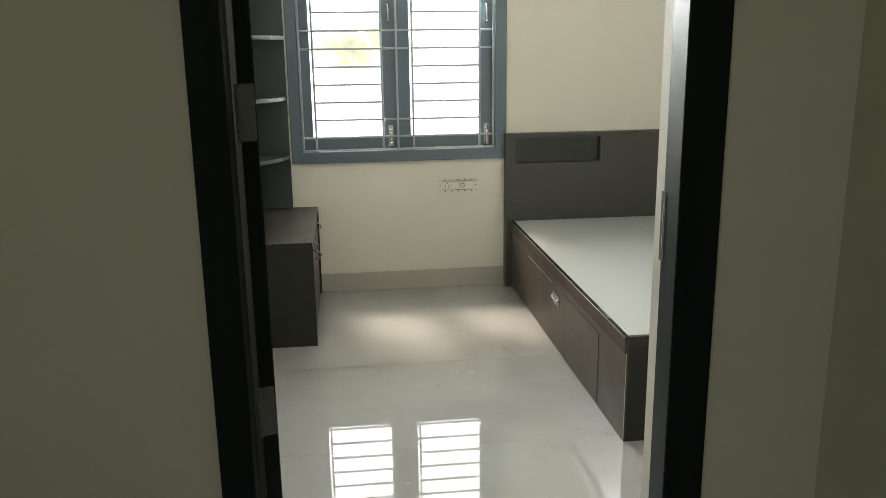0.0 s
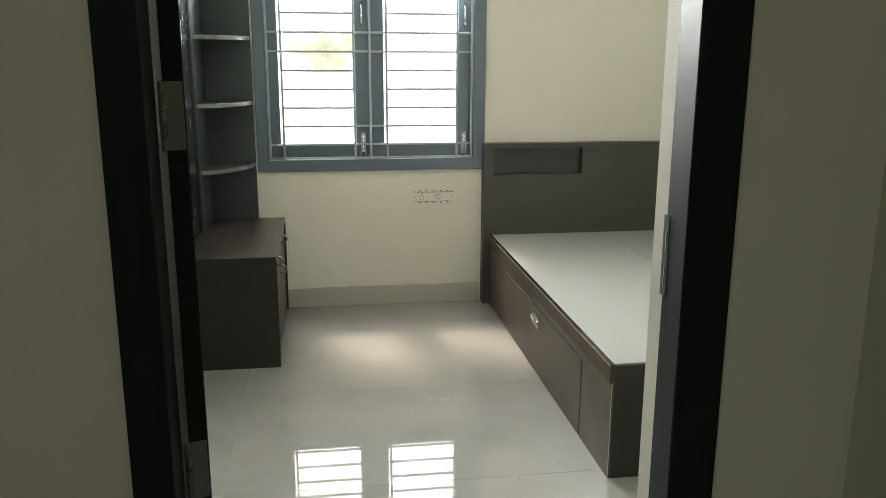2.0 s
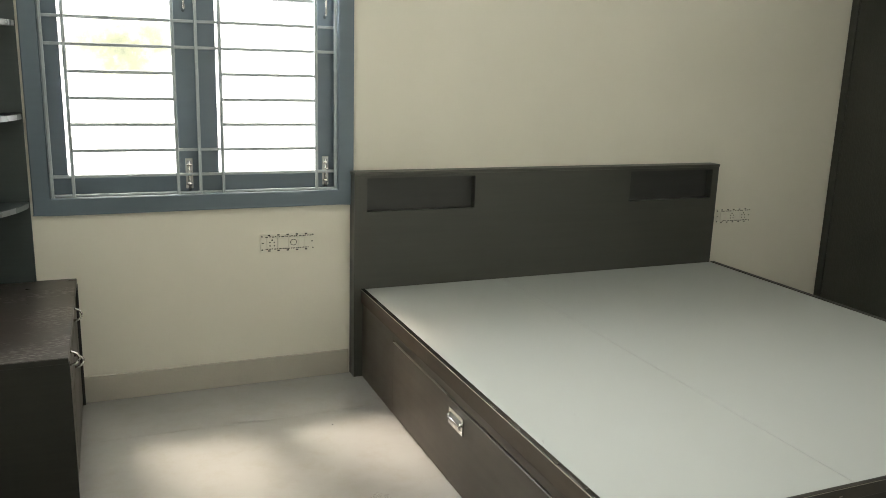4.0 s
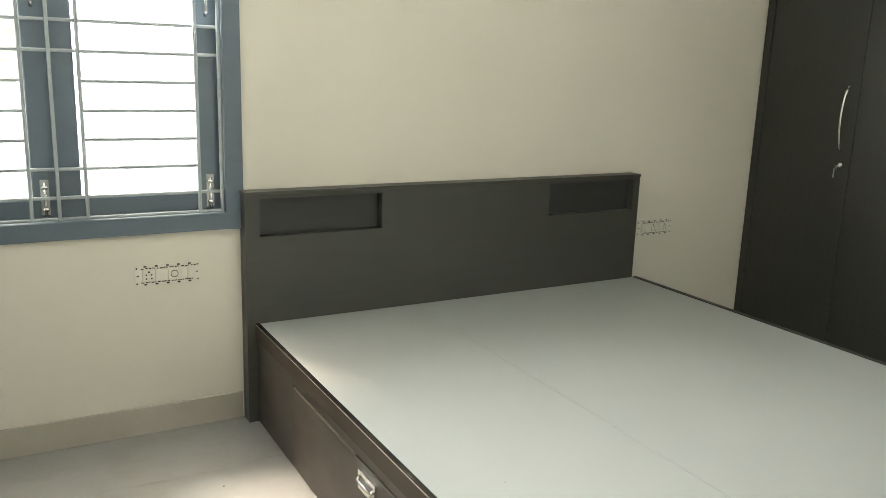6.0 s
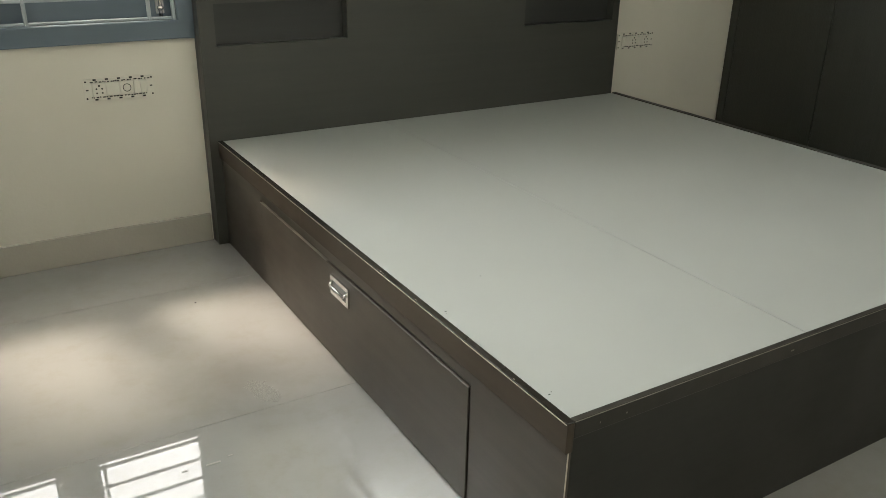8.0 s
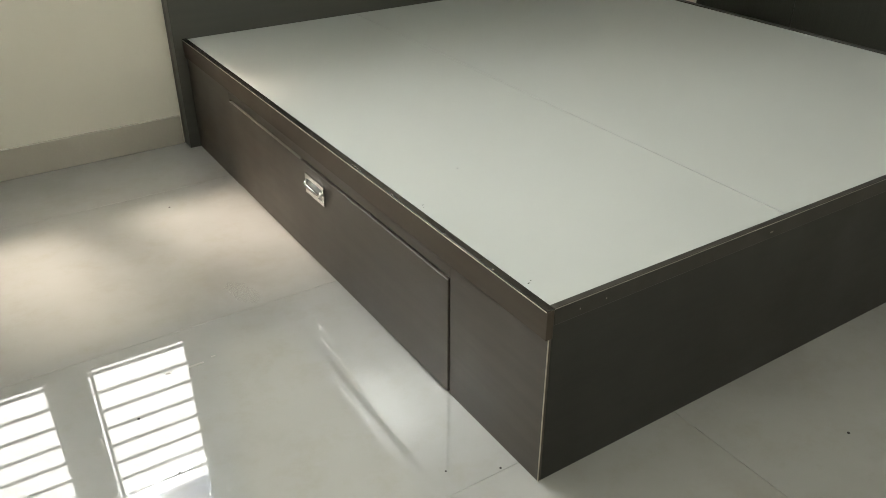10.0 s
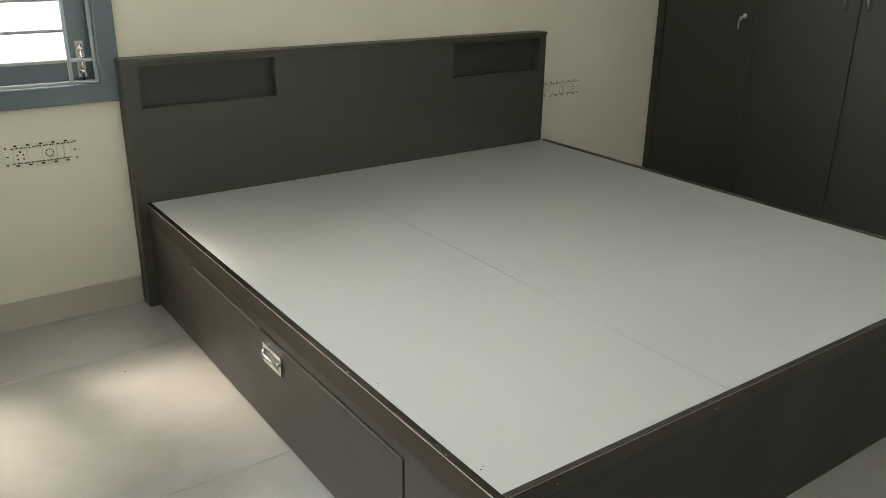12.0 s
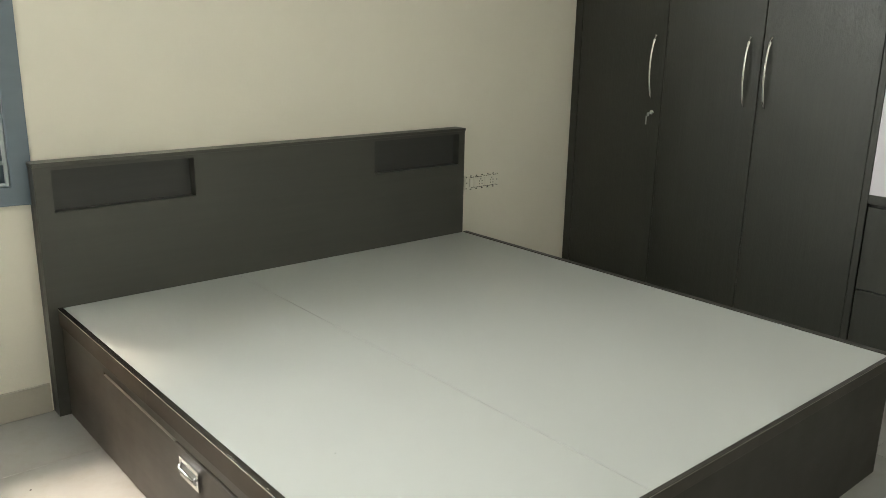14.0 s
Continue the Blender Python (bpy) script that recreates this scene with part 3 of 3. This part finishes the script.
shf = thing("corner_shelf", (-1.40, -0.2, DRZ), 0, "dark laminate corner shelf with curved ledges", "shelf")
part("back_panel", box(DRL - 0.016, -1.266, -0.020, -0.002, DRZ + 0.001, 2.15, 0.001), GLARE_WOOD, shf)
part("wall_panel", box(DRL - 0.016, -1.501, -0.385, -0.0205, DRZ + 0.001, 2.15), GLARE_WOOD, shf)
for z in (0.811, 1.131, 1.452, 1.773, 2.09):
    bm = bmesh.new()
    cx, cy = -1.5005, -0.0208
    ax, ay = 0.230, 0.325
    outline = [(cx, cy)]
    for k in range(17):
        a = math.pi / 2 * k / 16
        outline.append((cx + ax * math.cos(a) ** 1.25, cy - ay * math.sin(a) ** 1.25))
    lo = [bm.verts.new((x, y, z - 0.020)) for x, y in outline]
    hi = [bm.verts.new((x, y, z)) for x, y in outline]
    bm.faces.new(lo[::-1])
    bm.faces.new(hi)
    for k in range(len(outline)):
        j = (k + 1) % len(outline)
        bm.faces.new((lo[k], lo[j], hi[j], hi[k]))
    s = part("ledge", bm, GLARE_WOOD, shf)
    bm = bmesh.new()
    rim = outline[1:]
    va = []
    for x, y in rim:
        n = Vector((x - cx + 0.02, y - cy - 0.02, 0)).normalized() * 0.0016
        va.append((bm.verts.new((x + n.x, y + n.y, z - 0.0195)), bm.verts.new((x + n.x, y + n.y, z - 0.0005)), bm.verts.new((x + n.x * 0.2, y + n.y * 0.2, z - 0.0195)), bm.verts.new((x + n.x * 0.2, y + n.y * 0.2, z - 0.0005))))
    for k in range(len(va) - 1):
        a, b = va[k], va[k + 1]
        bm.faces.new((a[0], b[0], b[1], a[1]))
        bm.faces.new((a[2], a[3], b[3], b[2]))
        bm.faces.new((a[1], b[1], b[3], a[3]))
        bm.faces.new((a[0], a[2], b[2], b[0]))
    part("edge_band", bm, SLATE_BAND, s, "pale grey edge band")

mir = thing("wall_mirror", (-1.52, -0.66, DRZ), 0, "tall dusty mirror in a thin dark frame", "mirror")
part("mirror_backing", box(DRL - 0.001, -1.517, DRY - 0.022, -0.3855, DRZ + 0.001, 2.15, 0.001), DARK_WOOD, mir)
part("mirror_frame", pierced([DRY - 0.022, DRY + 0.004, -0.405, -0.3855], [DRZ + 0.001, DRZ + 0.022, 2.13, 2.15], {(1, 1)}, -1.5168, -1.503, "x"), DARK_WOOD, mir)
part("mirror_glass", box(-1.5167, -1.511, DRY + 0.0045, -0.4055, DRZ + 0.0225, 2.1295), MIRROR, mir, "dusty wiped mirror glass")

MIRROR_MARK = make_paint("dried_white_wipe", (0.30, 0.33, 0.32), (0.42, 0.45, 0.43), 0.6)
rnd = random.Random(21)


def wipe_mark(y, z, wide, tall):
    """A ragged upright smear of dried paint on the mirror's face."""
    bm = bmesh.new()
    n = 12
    rows_ = []
    for k in range(n + 1):
        zz = z - tall / 2 + tall * k / n
        f = min(1.0, 4.0 * k / n, 4.0 * (n - k) / n) * (0.4 + 0.8 * rnd.random())
        yc = y + rnd.uniform(-0.25, 0.25) * wide
        rows_.append([bm.verts.new((x, yc + sgn * (wide * f / 2 + 0.0005), zz)) for x, sgn in ((-1.5109, -1), (-1.5109, 1), (-1.5104, 1), (-1.5104, -1))])
    for a, b in zip(rows_, rows_[1:]):
        for k in range(4):
            bm.faces.new((a[k], a[(k + 1) % 4], b[(k + 1) % 4], b[k]))
    bm.faces.new(rows_[0])
    bm.faces.new(rows_[-1][::-1])
    return bm


for y, z, wide, tall in ((-0.789, 1.184, 0.030, 0.07), (-0.782, 1.105, 0.036, 0.06), (-0.770, 1.065, 0.016, 0.03), (-0.645, 1.03, 0.026, 0.11),
                         (-0.656, 0.93, 0.034, 0.09), (-0.642, 0.872, 0.020, 0.02), (-0.764, 0.80, 0.022, 0.035), (-0.70, 1.30, 0.014, 0.10), (-0.60, 1.45, 0.012, 0.12)):
    part("wipe_mark", wipe_mark(y, z, wide, tall), MIRROR_MARK, mir, "dried white paint smear")

# ---- wardrobe wall ----
ward = thing("wardrobe", (2.655, -0.002, 0), 0, "tall dark wood-grain wardrobe with three doors", "wardrobe")
WD, WH = 0.52, 2.35


def wbox(x0, x1, y0, y1, z0, z1, b=0.0, bm=None):
    return box(x0, x1, y0, y1, z0, z1, b, 1, bm)


Y1, Y2, Y3, Y4 = -0.050, -0.572, -1.064, -1.563
part("side_panel", wbox(0.0, WD, -0.048, -0.004, 0, WH), WARDROBE_WOOD, ward, "", False, True)
part("side_panel", wbox(-0.002, WD, -1.590, -1.5645, 0, WH), WARDROBE_WOOD, ward, "", False, True)
part("carcass", wbox(0.024, WD, -1.564, -0.0485, 0.0, WH), WARDROBE_WOOD, ward, "", False, True)
for ya, yb, hy_, lock in ((Y2, Y1, Y2 + 0.060, True), (Y3, Y2, Y3 + 0.062, False), (Y4, Y3, Y3 - 0.036, False)):
    dr = part("door", wbox(0.001, 0.0235, ya + 0.002, yb - 0.002, 0.08, WH - 0.01, 0.002), WARDROBE_WOOD, ward, "", False, True)
    pts = [(0.001 - 0.030 * math.sin(math.pi * k / 14) ** 0.7, hy_, 1.036 + 0.30 * k / 14) for k in range(15)]
    part("handle", tube(pts, 0.0055, 10), CHROME, dr, "slim bowed chrome handle", True, True)
    if lock:
        bm = disc((-0.003, hy_ - 0.014, 0.971), "x", 0.012, 0.008, 18, None, 0.002)
        part("lock", bm, CHROME, dr, "round chrome lock", True, True)
        bm = disc((-0.014, hy_ - 0.012, 0.968), "x", 0.004, 0.014, 10)
        disc((-0.022, hy_ - 0.006, 0.961), "y", 0.010, 0.002, 14, bm)
        box(-0.023, -0.021, hy_, hy_ + 0.006, 0.911, 0.953, bm=bm)
        part("key", bm, STEEL, dr, "hanging steel key", False, True)
van = thing("vanity_unit", (2.655, -0.002, 0), 0, "dark laminate drawer unit with pale lilac panel", "vanity unit")
VY0, VY1 = -2.36, -1.5905
part("body", wbox(0.024, WD, VY0, VY1, 0, 0.697), WARDROBE_WOOD, van, "", False, True)
part("ledge", wbox(-0.002, WD, VY0, VY1, 0.6975, 0.734, 0.003), WARDROBE_WOOD, van, "", False, True)
for z0, z1 in ((0.02, 0.335), (0.340, 0.686)):
    part("drawer_front", wbox(0.002, 0.0235, VY0 + 0.004, VY1 - 0.004, z0, z1, 0.003), WARDROBE_WOOD, van, "", False, True)
part("upper_panel", wbox(0.002, 0.008, VY0 + 0.01, VY1 - 0.0005, 0.7345, 1.80), LILAC_PANEL, van, "pale lilac panel", False, True)
part("back_panel", wbox(0.0085, WD, VY0, VY1, 0.7345, WH), WARDROBE_WOOD, van, "", False, True)
part("side_panel", wbox(0.0, 0.0083, VY0 - 0.02, VY0 - 0.0005, 0.7345, WH), WARDROBE_WOOD, van, "", False, True)

# ---- switch boxes ----
rnd = random.Random(4)


def socket_box(name, xc, zc, width, modules, label):
    th = thing(name, (xc, 0, zc), 0, label, "socket", "bare switch plates")
    hw, hh = width / 2, 0.036
    plate = part("mounting_plate", pierced([xc - hw, xc - hw + 0.024, xc + hw - 0.022, xc + hw], [zc - hh, zc - hh + 0.013, zc + hh - 0.013, zc + hh], {(1, 1)}, -0.006, -0.0006, "y"), IVORY, th, "bare ivory mounting plate")
    x = xc - hw + 0.0245
    n = len(modules)
    w = (width - 0.047) / sum(m[1] for m in modules)
    for kind, span in modules:
        mx0, mx1 = x + 0.0006, x + w * span - 0.0006
        mod = part("module", box(mx0, mx1, -0.010, -0.001, zc - hh + 0.0136, zc + hh - 0.0136, 0.001), IVORY, plate)
        cx = (mx0 + mx1) / 2
        if kind == "socket":
            bm = bmesh.new()
            for dx, dz, r in ((0, 0.013, 0.0034), (-0.009, 0.003, 0.003), (0.009, 0.003, 0.003), (-0.009, -0.011, 0.003), (0.009, -0.011, 0.003)):
                disc((cx + dx, -0.0101, zc + dz), "y", r, 0.0006, 10, bm)
            part("pin_hole", bm, SOOT, plate)
        if kind == "dial":
            bm = tube([(cx + 0.0125 * math.cos(2 * math.pi * k / 20), -0.0105, zc + 0.0125 * math.sin(2 * math.pi * k / 20)) for k in range(20)], 0.0013, 6, None, True)
            part("dial_ring", bm, DARK_WOOD, plate, "", True)
            part("dial_knob", disc((cx, -0.012, zc), "y", 0.0105, 0.006, 20, None, 0.0015), IVORY, plate)
        x += w * span
    bm = bmesh.new()
    for s in (-1, 1):
        xx = xc - hw + 0.020
        while xx < xc + hw - 0.016:
            ln = rnd.uniform(0.003, 0.010)
            if rnd.random() < 0.9:
                zz = zc + s * (hh - 0.0105 + rnd.uniform(-0.001, 0.001))
                box(xx, xx + ln, -0.0066, -0.0055, zz - 0.0018, zz + 0.0018, bm=bm)
            xx += ln + rnd.uniform(0.001, 0.006)
        for k in range(5):
            xx = xc - hw + 0.035 + k * (width - 0.07) / 4
            zz = zc + s * (hh - 0.003)
            box(xx - 0.005, xx + 0.005, -0.0066, -0.0055, zz - 0.0026, zz + 0.0026, bm=bm)
        for sz in (-1, 1):
            disc((xc + s * (hw - 0.006), -0.0062, zc + sz * 0.028), "y", 0.0032, 0.0012, 8, bm)
        box(xc + s * (hw - 0.009) - 0.004, xc + s * (hw - 0.009) + 0.004, -0.0066, -0.0055, zc - 0.002, zc + 0.002, bm=bm)
    tagged(part("clip_slot", bm, SOOT, plate, "dark clip slots and screw holes"), kind="stuff")
    return th


socket_box("switch_socket", -0.320, 0.605, 0.224, [("socket", 2), ("blank", 2), ("dial", 2), ("blank", 1), ("blank", 1)], "bare ivory socket and dimmer plate without cover")
socket_box("switch_socket", 2.017, 0.617, 0.222, [("blank", 1), ("blank", 1), ("socket", 2), ("blank", 1), ("socket", 2)], "bare ivory twin socket plate without cover")
sw = thing("wall_switch", (-1.50, Y_C, 1.45), 0, "ivory wall switch plate in the corridor", "switch")
part("plate", box(-1.560, -1.485, Y_C - 0.009, Y_C - 0.0005, 1.410, 1.490, 0.003, 2), IVORY, sw)
part("pin_hole", disc((-1.497, Y_C - 0.0092, 1.437), "y", 0.003, 0.0008, 10), SOOT, sw)

# ---- floor ----
bm = box(X_W - 0.2, X_E + 0.2, Y_C + 0.0005, 0.0, -0.10, -0.0012)
box(-2.6, 0.2, -7.4, Y_C, -0.10, -0.0012, bm=bm)
flo = setting("floor", bm, GROUT, "polished beige vitrified tile floor")
T, TX, GAP = 0.806, 1.612, 0.0012
JX, JY = -1.255, -0.385
tile_meshes = {}


def tile(x0, x1, y0, y1):
    w, d = round(x1 - x0 - GAP, 4), round(y1 - y0 - GAP, 4)
    if w < 0.01 or d < 0.01:
        return
    if (w, d) not in tile_meshes:
        bm = box(-w / 2, w / 2, -d / 2, d / 2, -0.0011, 0.0)
        me = bpy.data.meshes.new("tile")
        bm.to_mesh(me)
        bm.free()
        me.materials.append(TILE)
        tile_meshes[w, d] = me
    t = new("tile", tile_meshes[w, d])
    t.parent = flo
    t.location = ((x0 + x1) / 2, (y0 + y1) / 2, 0)


for rx0, rx1, ry0, ry1 in ((X_W, X_E, Y_C, -0.0005), (-2.4, -0.035, -7.2, Y_C)):
    xs = sorted([rx0, rx1] + [JX + TX * k for k in range(-2, 4) if rx0 + 0.05 < JX + TX * k < rx1])
    ys = sorted([ry0, ry1] + [JY - T * k for k in range(0, 9) if ry0 + 0.02 < JY - T * k < ry1])
    for a, b in zip(xs, xs[1:]):
        for c, d in zip(ys, ys[1:]):
            tile(a, b, c, d)

# dried cement smears and paint flecks on the tiles
SMEAR = mat("dried_cement_film", (0.56, 0.55, 0.51), 0.5)
_mp = coords(SMEAR, (10.0, 3.0, 1.0))
_n = noisy(SMEAR, _mp, 3.0, 7.0, 0.7)
_q = ramp(SMEAR, _n, "Fac", [(0.35, grey(0.05)), (0.65, grey(0.22))])
wire(SMEAR, _q, 0, bsdf(SMEAR), "Alpha")
rnd = random.Random(11)


def smear(x, y0, y1, width, drift):
    bm = bmesh.new()
    n = 40
    rows_ = []
    for k in range(n + 1):
        y = y0 + (y1 - y0) * k / n
        f = min(1.0, 6.0 * k / n, 6.0 * (n - k) / n) * (0.75 + 0.5 * rnd.random())
        xc = x + drift * k / n + rnd.uniform(-0.002, 0.002)
        rows_.append((bm.verts.new((xc - width / 2 * f - 0.001, y, 0.0006)), bm.verts.new((xc + width / 2 * f + 0.001, y, 0.0006))))
    for a, b in zip(rows_, rows_[1:]):
        bm.faces.new((a[0], a[1], b[1], b[0]))
    return bm


sm = part("cement_smear", smear(-0.262, -1.04, -1.18, 0.050, 0.03), SMEAR)
tagged(sm, "pale dried cement smear on the floor tiles", "smear", "", "structure")
bm = bmesh.new()
for x, y, l, w in ((-0.512, -1.34, 0.012, 0.006), (-0.448, -1.345, 0.034, 0.006), (-0.405, -1.335, 0.010, 0.004), (-0.797, -2.238, 0.014, 0.006)):
    box(x - l / 2, x + l / 2, y - w / 2, y + w / 2, 0.0002, 0.0012, bm=bm)
FLECK = make_paint("pale_paint_fleck", (0.30, 0.29, 0.27), (0.36, 0.35, 0.33), 0.6)
tagged(part("paint_fleck", bm, FLECK), "pale dried paint flecks on the floor tiles", "debris", "", "stuff")
bm = bmesh.new()
for x, y in ((-0.147, -1.939), (-0.262, -0.509), (-0.30, -2.02), (-0.052, -1.99), (-0.61, -1.46), (-0.585, -1.66), (0.42, -2.42), (0.61, -2.30), (0.86, -2.36)):
    disc((x, y, 0.0006), "z", rnd.uniform(0.0018, 0.0034), 0.0008, 7, bm)
tagged(part("grit", bm, SOOT), "dark specks of grit on the floor tiles", "debris", "", "stuff")
